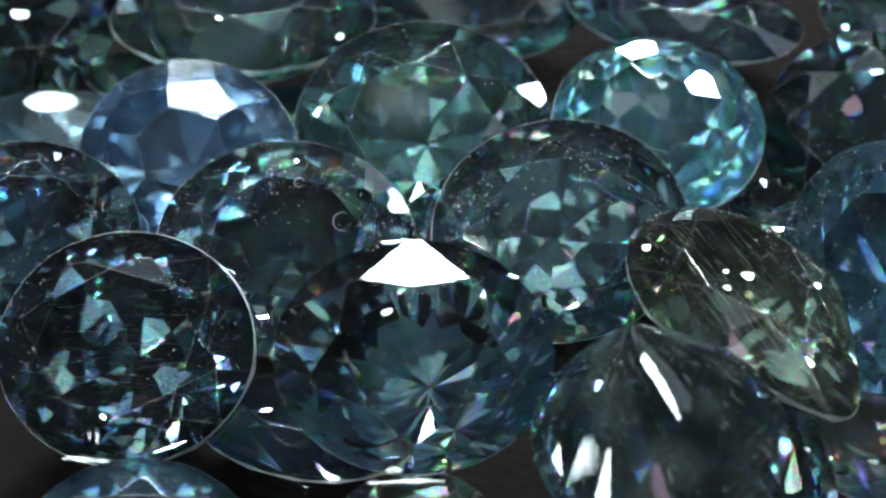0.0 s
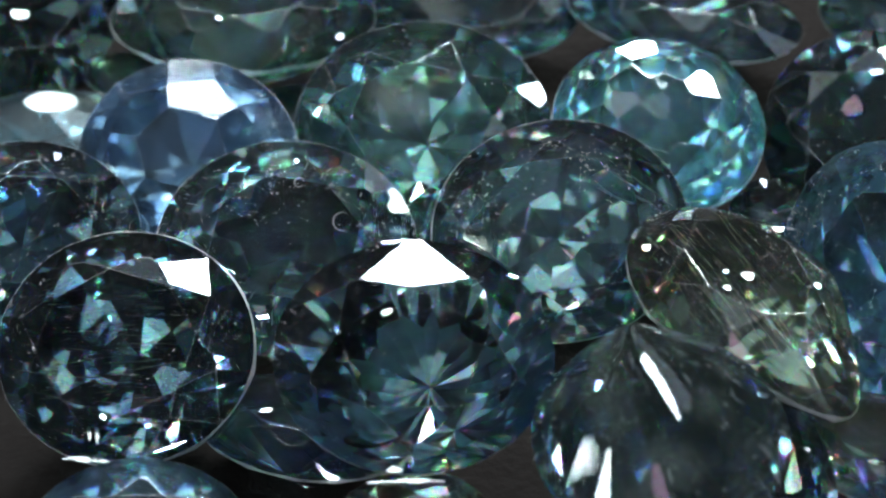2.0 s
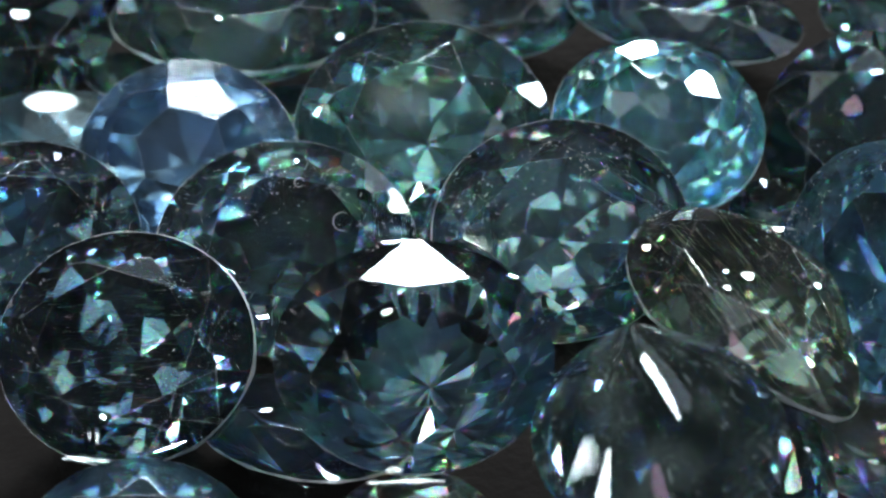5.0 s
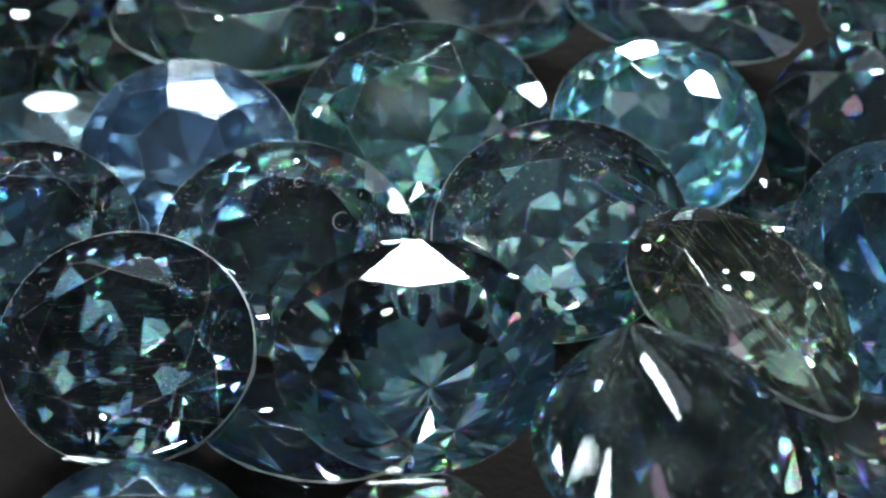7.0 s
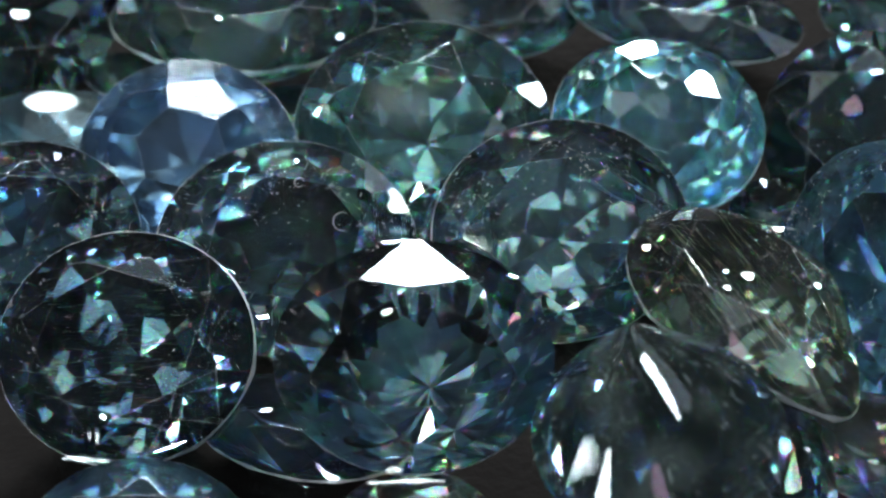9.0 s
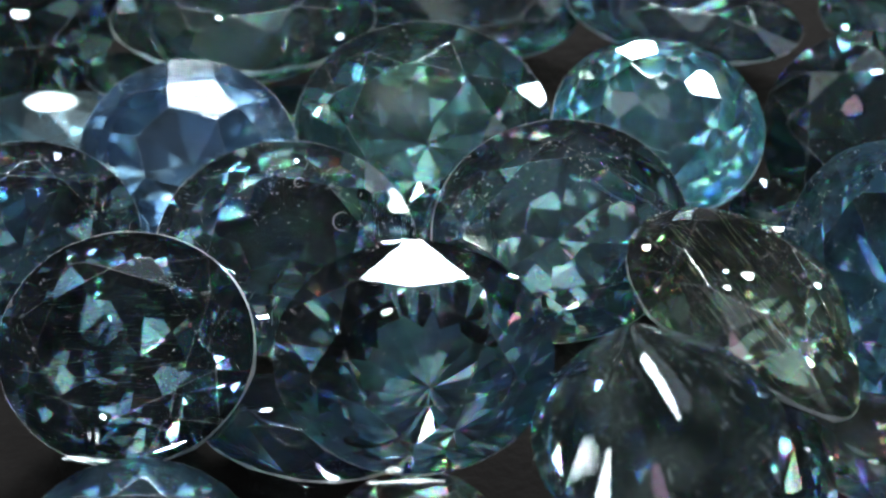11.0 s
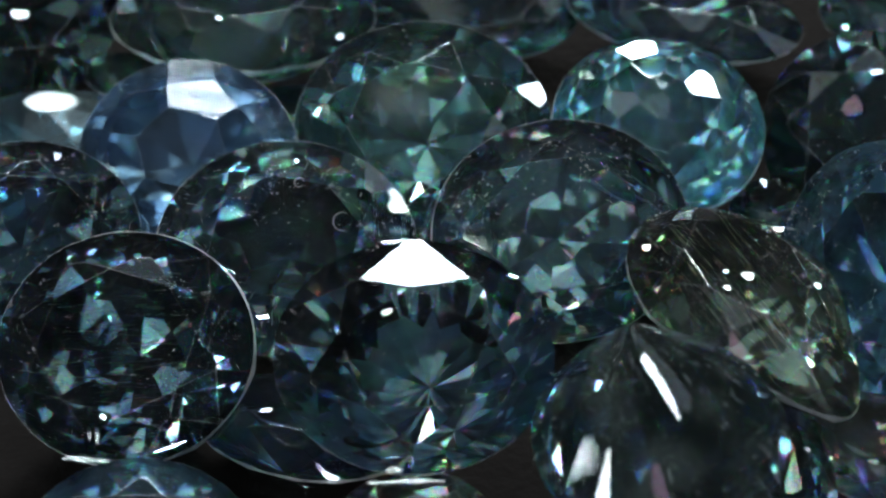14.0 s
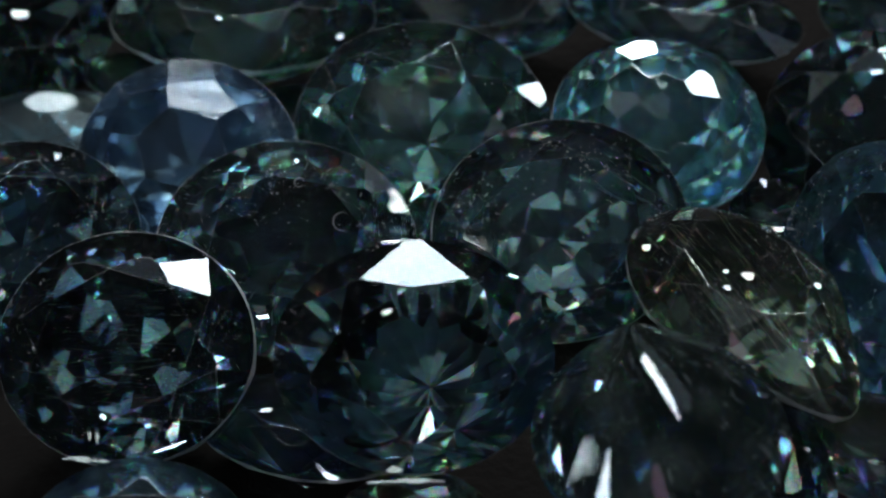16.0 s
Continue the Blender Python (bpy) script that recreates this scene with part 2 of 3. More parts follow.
def cut_solid(rng, crown, pavilion, table_height, wobble):
    """A round blank of unit radius, ground facet by facet; the facets of both sides as (azimuth, slope, radius, height)."""
    bm = bmesh.new()
    bmesh.ops.create_cone(bm, cap_ends=True, segments=72, radius1=1, radius2=1, depth=4)
    planes = [((0, 0, table_height), (0, 0, 1))]
    for side, rows in ((1, crown), (-1, pavilion)):
        for az, slope, radius, height in rows:
            u, v = radians(az + rng.uniform(-2, 2) * wobble), radians(slope + rng.uniform(-0.8, 0.8) * wobble)
            r = radius * (1 + rng.uniform(-0.008, 0.008) * wobble)
            planes.append(((r * math.cos(u), r * math.sin(u), side * height), (math.sin(v) * math.cos(u), math.sin(v) * math.sin(u), side * math.cos(v))))
    for spot, normal in planes:
        cut = bmesh.ops.bisect_plane(bm, geom=bm.verts[:] + bm.edges[:] + bm.faces[:], dist=1e-5, plane_co=spot, plane_no=normal, clear_outer=True)
        edges = [e for e in cut["geom_cut"] if isinstance(e, bmesh.types.BMEdge) and len(e.link_faces) < 2]
        if len(edges) > 2:
            bmesh.ops.contextual_create(bm, geom=edges)
    bmesh.ops.remove_doubles(bm, verts=bm.verts[:], dist=2e-4)
    return bm


def cut_stone(seed, a, b, crown, pavilion, tint, table=None, point=0.0, edge=0.014, roll=0, heart=0.0, lean=0.0, face_down=False, wobble=1.0):
    """One stone, in millimetres until its parts are written: table facet, crown, girdle and pavilion of one solid.
    heart: the radius of the facets round the culet that carry painted light as haze; lean: how far the culet lies off
    the middle, for each unit of depth.
    """
    rng = random.Random(seed)
    bm = cut_solid(rng, crown[0], pavilion[0], crown[1] if table is None else table, wobble)
    c, s = math.cos(radians(roll)), math.sin(radians(roll))
    for vert in bm.verts:
        x, y, z = vert.co
        y += lean * min(0, z)
        x, y = x * c - y * s, x * s + y * c
        if point:
            x, y = x * (1 + point * max(0, x) ** 3), y * (1 - 0.75 * point * max(0, x))
        vert.co = (x * a, y * b, z * (a + b) / 2)
    if point:
        shell = bmesh.new()
        for vert in bm.verts:
            shell.verts.new(vert.co)
        bm.free()
        bm = shell
        hull = bmesh.ops.convex_hull(bm, input=bm.verts[:])
        bmesh.ops.delete(bm, geom=list({g for g in hull["geom_interior"] + hull["geom_unused"] if isinstance(g, bmesh.types.BMVert)}), context="VERTS")
        bmesh.ops.dissolve_limit(bm, angle_limit=radians(2.0), verts=bm.verts[:], edges=bm.edges[:])
    bmesh.ops.recalc_face_normals(bm, faces=bm.faces[:])
    bm.normal_update()
    sharp = [e for e in bm.edges if len(e.link_faces) == 2 and e.calc_face_angle(0) > radians(5) and e.verts[0].co.z + e.verts[1].co.z > 0.3]
    rim = [e for e in bm.edges if len(e.link_faces) == 2 and (sorted(abs(f.normal.z) < 0.3 for f in e.link_faces) == [False, True] or sorted(f.normal.z > 0 for f in e.link_faces) == [False, True] and min(abs(f.normal.z) for f in e.link_faces) > 0.3)]
    band = set(bmesh.ops.bevel(bm, geom=rim, offset=0.026, segments=1, affect="EDGES", clamp_overlap=True)["faces"])
    sharp = [e for e in sharp if e.is_valid]
    worn = set(bmesh.ops.bevel(bm, geom=sharp, offset=edge, segments=1, affect="EDGES", clamp_overlap=True)["faces"])
    bmesh.ops.recalc_face_normals(bm, faces=bm.faces[:])
    bm.normal_update()
    top = max(v.co.z for v in bm.verts)
    lots = {"table_facet": [], "crown": [], "girdle": [], "pavilion": [], "culet_facets": []}
    for f in bm.faces:
        mid, nz = f.calc_center_median(), f.normal.z
        lots["culet_facets" if nz < -0.5 and math.hypot(mid.x / a, mid.y / b) < heart else "table_facet" if nz > 0.995 and mid.z > 0.8 * top
             else "girdle" if abs(nz) < 0.3 or f in band else "crown" if nz > 0 else "pavilion"].append(f)
    thing = new("gemstone")
    for name, faces in lots.items():
        if not faces:
            continue
        made, verts = bmesh.new(), {}
        for f in faces:
            for v in f.verts:
                if v not in verts:
                    verts[v] = made.verts.new(v.co * 0.001)
            made.faces.new([verts[v] for v in f.verts]).material_index = 1 if f in worn else 0
        ob = part(name, made, {"girdle": RIM, "pavilion": BACK, "culet_facets": HEART_LIGHT}.get("crown" if face_down else name, GEM)[tint], thing,
                  {"girdle": "frosted girdle band", "culet_facets": "facets round the culet, returned light painted as blue haze"}.get(name, ""))
        ob.data.materials.append((RIM if name == "girdle" else EDGE)[tint])
    bm.free()
    return thing


GEMS = []


def gemstone(place, turns, a, b, crown, pavilion, tint, label, roll=0, **cut):
    """One stone of the pile: its girdle's middle in millimetres, its turn in degrees, its half axes a and b, its cut, colour and label."""
    gem = cut_stone(len(GEMS) + 1, a, b, crown, pavilion, tint, edge={"smoke": 0.007, "deep": 0.008, "ink": 0.008, "steel": 0.010, "forest": 0.011}.get(tint, 0.011), roll=roll, **cut)
    gem.matrix_world = pose(*(v / 1000 for v in place), *turns)
    GEMS.append(tagged(gem, label, "gemstone", group="pile of sapphires"))


def plain(n, turn, angle, table, corner=0.8):
    return brilliant(n, turn, angle, table, corner)


def pointed(n, turn, angle, corner=0.32):
    return brilliant(n, turn, angle, 0, corner)


gemstone((-0.682, -5.834, 4.38), (44, 0, 0), 3.278, 2.741, plain(5, -9.6, 36, 0.56, 0.80), tiers((30, 6, 47, 1.0), (20, 0, 43, 0.47)), "ink",
         "oval smoky teal sapphire leaning on the pile", heart=0.44, lean=0.237, roll=27.6, wobble=0.5)
gemstone((-7.588, -4.001, 3.11), (42.08, -6.67, -4.37), 3.156, 2.844, plain(8, 4, 40, 0.62), tiers((8, 10, 56, 1.0), (8, 10, 53, 0.89), (8, 10, 50.5, 0.78), (8, 10, 48, 0.66), (8, 10, 46, 0.53), (8, 10, 44, 0.38), (8, 10, 42, 0.2)), "ink",
         "oval grey-green sapphire with a stepped pavilion")
gemstone((-3.976, 1.294, 2.007), (36, 0, 0), 3.331, 2.867, plain(8, 12, 36, 0.58), tiers((16, 8, 44, 1.0), (8, 8, 36, 0.7), (8, 8, 32, 0.4)), "steel", "dark ink-blue oval sapphire with a worn crown")
gemstone((2.981, 1.474, 2.448), (42.01, -3.4, 9.64), 3.297, 2.876, plain(8, 20, 39, 0.62), tiers((8, 5, 52, 1.0), (8, 5, 46.5, 0.74), (8, 5, 43, 0.46), (8, 5, 40, 0.2)), "steel", "dark teal oval sapphire tilted on the pile")
gemstone((-0.536, 5.597, 2.520), (40.13, -0.49, -5.49), 3.436, 3.044, plain(8, 10, 36, 0.55), tiers((12, 0, 49, 1.0), (10, 5, 44.5, 0.72), (8, 5, 42, 0.42)), "green", "round green sapphire with a cloudy heart")
gemstone((-6.678, 5.029, 2.015), (42.03, 3.12, -9.33), 2.957, 2.714, tiers((12, 4, 49, 1.0), (6, 22, 31.0, 0.72), (6, 4, 1, 0.36)), tiers((10, 0, 46, 1.0), (8, 0, 38, 0.6)), "blue", "cornflower-blue sapphire with broad brushed facets")
gemstone((5.670, 5.620, 2.688), (22.17, -1.06, 11.81), 2.829, 2.806, tiers((14, 0, 50, 1.0), (12, 8, 35, 0.82), (9, 16, 20, 0.52), (5, 10, 6, 0.24)), tiers((14, 0, 50, 1.0), (10, 5, 45, 0.7), (8, 5, 42, 0.4)), "clear", "bright pale-blue sapphire with a checkered dome")
gemstone((11.357, 6.131, 2.042), (39.77, 17.28, -34.22), 2.930, 2.837, plain(8, 10, 35, 0.58), pointed(8, 10, 43), "forest", "dark green round sapphire with a pink flash")
gemstone((11.117, -0.248, 2.317), (17.1, 38.49, -84.6), 3.502, 2.695, plain(8, 18, 41, 0.58), pointed(8, 0, 43), "teal", "steel-blue oval sapphire with fine scratches")
gemstone((-10.632, 1.594, 2.102), (39.16, 1.9, 16.29), 2.982, 2.569, plain(8, 8, 36, 0.58), tiers((16, 0, 48, 1.0), (12, 5, 44, 0.7), (8, 5, 41, 0.4)), "deep", "slate-blue oval sapphire with a scratched crown")
gemstone((7.147, -3.266, 4.14), (-6.071, 2.723, -63.64), 3.496, 2.534, plain(8, 14, 34, 0.56), tiers((16, 5, 48, 1.0), (12, 4, 43.5, 0.72), (10, 0, 40, 0.42)), "olive", "olive-green pear-cut sapphire full of silk", point=0.346)
gemstone((4.794, -9.359, 5.04), (-167.7, -9.27, -75.91), 4.195, 2.781, plain(8, 13, 32, 0.6), tiers((24, 7.5, 42, 1.0), (16, 8, 40, 0.44), (16, 8, 39, 0.12)), "smoke", "smoky sapphire lying with its pavilion upwards", face_down=True, roll=13)
gemstone((7.662, -6.946, 1.185), (11.03, -24.89, 85.2), 2.382, 1.679, plain(8, 0, 35, 0.58), pointed(8, 9, 36), "dark", "dark sapphire at the foot of the pile")
gemstone((-6.971, -9.418, 1.43), (34, 0, 0), 2.781, 2.312, plain(8, 22, 35, 0.58), pointed(8, 22, 33), "teal", "blue-grey sapphire at the foot of the pile")
gemstone((-0.631, -9.772, 1.5), (0, 18, -90), 2.516, 2.253, plain(8, 0, 35, 0.58), pointed(8, 0, 33), "pale", "grey-green sapphire at the foot of the pile")
gemstone((-3.361, -5.203, 1.6), (-8.24, -5.68, -34.36), 2.829, 2.087, plain(8, 0, 36, 0.6), pointed(8, 0, 33), "deep", "dark blue sapphire lying flat under the others")
gemstone((10.452, -5.665, 1.29), (8.08, 5.91, -35.94), 2.367, 1.616, plain(8, 0, 35, 0.58), pointed(8, 0, 33), "pale", "pale sapphire with a bright rim")
gemstone((-11.888, 12.616, 1.9), (18.93, -35.37, 71.66), 2.925, 2.755, plain(8, 0, 36, 0.58), pointed(8, 0, 38.5), "forest", "deep green sapphire behind the pile")
gemstone((-10.580, 7.532, 1.365), (-8, 0, 0), 2.522, 2.018, plain(8, 0, 23, 0.3), pointed(8, 0, 31), "milky", "pale sapphire wedged flat between others")
gemstone((-5.575, 11.521, 2.214), (0, 0, 0), 3.701, 2.712, plain(8, 0, 39, 0.6), tiers((10, 0, 40, 1.0), (8, 0, 30, 0.6)), "green", "dark green sapphire lying flat")
gemstone((0.897, 12.847, 1.42), (22, 0, 0), 2.964, 1.665, plain(8, 0, 35, 0.58), pointed(8, 0, 33), "dark", "smoky brown-grey sapphire behind the others")
gemstone((6.753, 12.042, 1.94), (-3.48, -1.97, -29.45), 3.484, 2.415, plain(8, 0, 35, 0.58), pointed(8, 0, 33), "dark", "dark blue sapphire lying flat")
gemstone((13.063, 12.841, 1.52), (5, 0, 0), 2.401, 2.230, plain(8, 0, 35, 0.58), pointed(8, 0, 33), "dark", "dark sapphire at the back of the pile")
gemstone((8.774, 4.687, 0.758), (6, -4, 40), 1.253, 1.103, plain(8, 5, 34, 0.55), pointed(8, 0, 33), "dark", "small dark teal sapphire wedged low between others")
gemstone((-3.903, 8.797, 0.816), (14, 5, 10), 1.601, 1.101, plain(8, 5, 34, 0.55), pointed(8, 0, 32), "dark", "small smoky sapphire wedged low between others")
gemstone((-8.612, 10.400, 0.880), (-4, 8, -20), 1.452, 1.202, plain(8, 5, 34, 0.55), pointed(8, 0, 34), "green", "small green sapphire wedged low between others")


# ---- marks, inclusions and added glints ----
def pale(name, colour):
    mat, tree, out = nodes_of(name)
    N, L = tree.nodes.new, tree.links.new
    grain, mix, bsdf = N("ShaderNodeTexNoise"), N("ShaderNodeMix"), N("ShaderNodeBsdfPrincipled")
    mix.data_type = "RGBA"
    grain.inputs["Scale"].default_value = 20000
    mix.inputs[6].default_value, mix.inputs[7].default_value = (*colour, 1), (*(c * 0.5 for c in colour), 1)
    L(grain.outputs["Fac"], mix.inputs[0]), L(mix.outputs[2], bsdf.inputs["Base Color"])
    bsdf.inputs["Roughness"].default_value = 0.45
    L(bsdf.outputs[0], out.inputs["Surface"])
    return mat


SILK = pale("rutile_silk", (0.42, 0.40, 0.30))
LINES = pale("pale_scratches", (0.30, 0.36, 0.40))
DUST = pale("pale_dust", (0.80, 0.82, 0.84))
CHIP = pale("chipped_polish", (0.35, 0.38, 0.42))


def needle(bm, p, q, r):
    """A three-sided needle from p to q, in millimetres."""
    p, q = Vector(p), Vector(q)
    side = (q - p).orthogonal().normalized() * r
    ring = [(Matrix.Rotation(k * 2.0944, 3, q - p) @ side) for k in range(3)]
    a = [bm.verts.new((p + s * 0.3) * 0.001) for s in ring]
    b = [bm.verts.new(((p + q) / 2 + s) * 0.001) for s in ring]
    c = [bm.verts.new((q + s * 0.3) * 0.001) for s in ring]
    for u, v in ((a, b), (b, c)):
        for k in range(3):
            bm.faces.new((u[k], u[(k + 1) % 3], v[(k + 1) % 3], v[k]))
    bm.faces.new(a[::-1]), bm.faces.new(c)


def silk(gem, seed, count, reach, wide, deep, lean=0.05):
    """Fine needles of silk lying lengthwise inside a stone."""
    rng, bm = random.Random(seed), bmesh.new()
    for _ in range(count):
        x, y, z = rng.uniform(-0.75, 0.6) * reach, rng.uniform(-0.6, 0.6) * wide, rng.uniform(-0.5, 0.10) * deep
        half = rng.uniform(0.10, 0.36) * reach * (1 - abs(y) / wide)
        dy, dz = rng.uniform(-lean, lean), rng.uniform(-lean, lean)
        needle(bm, (x - half, y - half * dy, z - half * dz), (x + half * 0.7, y + half * dy, z + half * dz), rng.uniform(0.004, 0.009))
    ob = part("silk", bm, SILK, gem, "fine pale needles of silk")
    return tagged(ob, kind="stuff")


def beads(gem, seed, rows, reach, wide):
    """Broken rows of tiny crystals lying lengthwise inside a stone, like dotted lines."""
    rng, bm = random.Random(seed), bmesh.new()
    for _ in range(rows):
        x, y, z = rng.uniform(-0.9, 0.2) * reach, rng.uniform(-0.8, 0.8) * wide, rng.uniform(-0.45, 0.25)
        bend, step = rng.uniform(-0.12, 0.12), 0.05
        for k in range(rng.randrange(12, 34)):
            if rng.random() < 0.3:
                continue
            r = 0.006 + 0.012 * rng.random() ** 3
            p = Vector((x + k * step, y + bend * k * step + rng.gauss(0, 0.012), z + rng.gauss(0, 0.012)))
            six = [bm.verts.new((p + Vector(d) * r * rng.uniform(0.6, 1.4)) * 0.001) for d in ((1, 0, 0), (0, 1, 0), (-1, 0, 0), (0, -1, 0), (0, 0, 1), (0, 0, -1))]
            for i in range(4):
                bm.faces.new((six[i], six[(i + 1) % 4], six[4])), bm.faces.new((six[(i + 1) % 4], six[i], six[5]))
    return tagged(part("beaded_inclusions", bm, DUST, gem, "dotted rows of tiny pale crystals, some standing in for mirrored bands"), kind="stuff")


def on_facets(gem, names, rng):
    """A random place on the named parts of a stone: point, facet normal, and the way to the stone's point along the facet; in millimetres."""
    faces = [(o.data, p) for o in gem.children if o.name.split(".")[0] in names for p in o.data.polygons if p.material_index == 0]
    weights = [p.area for _, p in faces]
    while True:
        data, p = rng.choices(faces, weights)[0]
        corners = [data.vertices[v].co for v in p.vertices]
        k = rng.randrange(len(corners))
        spot = p.center.lerp(corners[k].lerp(corners[k - 1], rng.random()), math.sqrt(rng.random())) * 1000
        way = Vector((-spot.x, -spot.y, 0))
        yield spot, p.normal.copy(), (way - p.normal * way.dot(p.normal)).normalized()


def scratches(gem, names, seed, count, reach):
    """Fine scratches on the polish, running towards the stone's point."""
    rng, bm = random.Random(seed), bmesh.new()
    for (spot, n, way), _ in zip(on_facets(gem, names, rng), range(count)):
        half = reach * (0.06 + rng.random() ** 3) / 2
        way = (way + n.cross(way) * rng.gauss(0, 0.06)).normalized()
        needle(bm, spot - way * half + n * 0.003, spot + way * half + n * 0.003, 0.0045 + 0.006 * rng.random() ** 2)
    return tagged(part("scratched_polish", bm, LINES, gem, "fine pale scratches on the polish"), kind="stuff")


def dust(gem, names, seed, count):
    """Grains and short fibres of dust lying on the facets, thicker in some places."""
    rng, bm = random.Random(seed), bmesh.new()
    places = on_facets(gem, names, rng)
    nests = [next(places)[0] for _ in range(5)]
    while count > 0:
        spot, n, way = next(places)
        near = min((spot - q).length for q in nests)
        if rng.random() > 0.12 + math.exp(-(near / 0.5) ** 2):
            continue
        count -= 1
        size = 0.006 + 0.013 * rng.random() ** 4
        if rng.random() < 0.08:
            way = Matrix.Rotation(rng.uniform(0, 6.28), 3, n) @ way
            needle(bm, spot + n * 0.004, spot + way * rng.uniform(0.05, 0.16) + n * 0.004, 0.005)
            continue
        six = [bm.verts.new((spot + Vector(d) * size * rng.uniform(0.6, 1.4)) * 0.001) for d in ((1, 0, 0), (0, 1, 0), (-1, 0, 0), (0, -1, 0), (0, 0, 1), (0, 0, -1))]
        for k in range(4):
            bm.faces.new((six[k], six[(k + 1) % 4], six[4])), bm.faces.new((six[(k + 1) % 4], six[k], six[5]))
    return tagged(part("dust", bm, DUST, gem, "grains of pale dust"), kind="stuff")


def crescent(gem, x, y, z, radius, sweep):
    """A small curved chip on the polish of a table facet, in millimetres."""
    bm = bmesh.new()
    n = 18
    rows = []
    for k in range(n + 1):
        a = radians(sweep[0] + (sweep[1] - sweep[0]) * k / n)
        t = 0.010 * math.sin(math.pi * (k + 0.6) / (n + 1.2)) + 0.002
        rows.append([bm.verts.new(Vector((x + (radius + dr) * math.cos(a), y + (radius + dr) * math.sin(a), z + dz)) * 0.001)
                     for dr, dz in ((-t, 0.002), (0, 0.002 + t * 0.5), (t, 0.002))])
    for u, v in zip(rows, rows[1:]):
        bm.faces.new((u[0], u[1], v[1], v[0])), bm.faces.new((u[1], u[2], v[2], v[1]))
    return part("crescent_chip", bm, CHIP, gem, "pale crescent-shaped chip")


def pinpoints(gem, seed, count, half_x, half_y, deep, size=0.016):
    """Tiny pale crystals scattered inside a stone, thicker in places."""
    rng, bm = random.Random(seed), bmesh.new()
    nests = [(rng.uniform(-0.5, 0.5), rng.uniform(-0.5, 0.5), rng.uniform(-0.4, 0.05)) for _ in range(5)]
    while count > 0:
        n = rng.choice(nests)
        x, y, z = (c + rng.gauss(0, 0.22) for c in n)
        if math.hypot(x, y) > 0.75 - max(0, -z) * 0.8 or not -0.7 < z < 0.12:
            continue
        r = size * (0.3 + 0.7 * rng.random() ** 2)
        p = Vector((x * half_x, y * half_y, z * deep))
        six = [bm.verts.new((p + Vector(d) * r * rng.uniform(0.6, 1.4)) * 0.001) for d in ((1, 0, 0), (0, 1, 0), (-1, 0, 0), (0, -1, 0), (0, 0, 1), (0, 0, -1))]
        for k in range(4):
            bm.faces.new((six[k], six[(k + 1) % 4], six[4])), bm.faces.new((six[(k + 1) % 4], six[k], six[5]))
        count -= 1
    return tagged(part("inclusion_cloud", bm, CHIP, gem, "tiny pale pinpoint inclusions"), kind="stuff")


def chips(gem, seed, count):
    """Beads of chipped polish along the worn facet edges of a crown."""
    rng, bm = random.Random(seed), bmesh.new()
    crown = next(o for o in gem.children if o.name.startswith("crown")).data
    worn = [p for p in crown.polygons if p.material_index == 1 and len(p.vertices) == 4]
    for _ in range(count):
        p = rng.choice(worn)
        a, b, c, d = (crown.vertices[v].co * 1000 for v in p.vertices)
        if (a - b).length < (b - c).length:
            a, b, c, d = b, c, d, a
        t = rng.random()
        q = (a.lerp(b, t) + d.lerp(c, t)) / 2
        size = 0.004 + 0.010 * rng.random() ** 3
        six = [bm.verts.new((q + Vector(n) * size * rng.uniform(0.6, 1.4)) * 0.001) for n in ((1, 0, 0), (0, 1, 0), (-1, 0, 0), (0, -1, 0), (0, 0, 1), (0, 0, -1))]
        for k in range(4):
            bm.faces.new((six[k], six[(k + 1) % 4], six[4])), bm.faces.new((six[(k + 1) % 4], six[k], six[5]))
    return tagged(part("chipped_edge", bm, CHIP, gem, "beads of chipped polish along the edges"), kind="stuff")


def glint_facet(index, at, normal, size, tint, seed):
    """A small raised facet that stands in for a glint, its flat top tilted to mirror a lamp; in millimetres, in the
    stone's own space.
    """
    bm = bmesh.new()
    n = Vector(normal).normalized()
    u = n.orthogonal().normalized()
    v = n.cross(u)
    rims = []
    for grow, drop in ((1.0, 0.0), (1.25, 0.5)):
        ring = []
        for k in range(6):
            a = k * math.pi / 3 + seed
            r = size * grow * (0.75 + 0.45 * ((k * 7 + seed * 3) % 5) / 4)
            p = Vector(at) + (u * math.cos(a) + v * math.sin(a) * 0.8) * r - n * drop * size
            ring.append(bm.verts.new(p * 0.001))
        rims.append(ring)
    top, foot = rims
    bm.faces.new(top), bm.faces.new(foot[::-1])
    for k in range(6):
        bm.faces.new((foot[k], foot[(k + 1) % 6], top[(k + 1) % 6], top[k]))
    return part("polish_nick", bm, GEM[tint], GEMS[index], "added facet tilted to mirror a lamp, made for a glint")


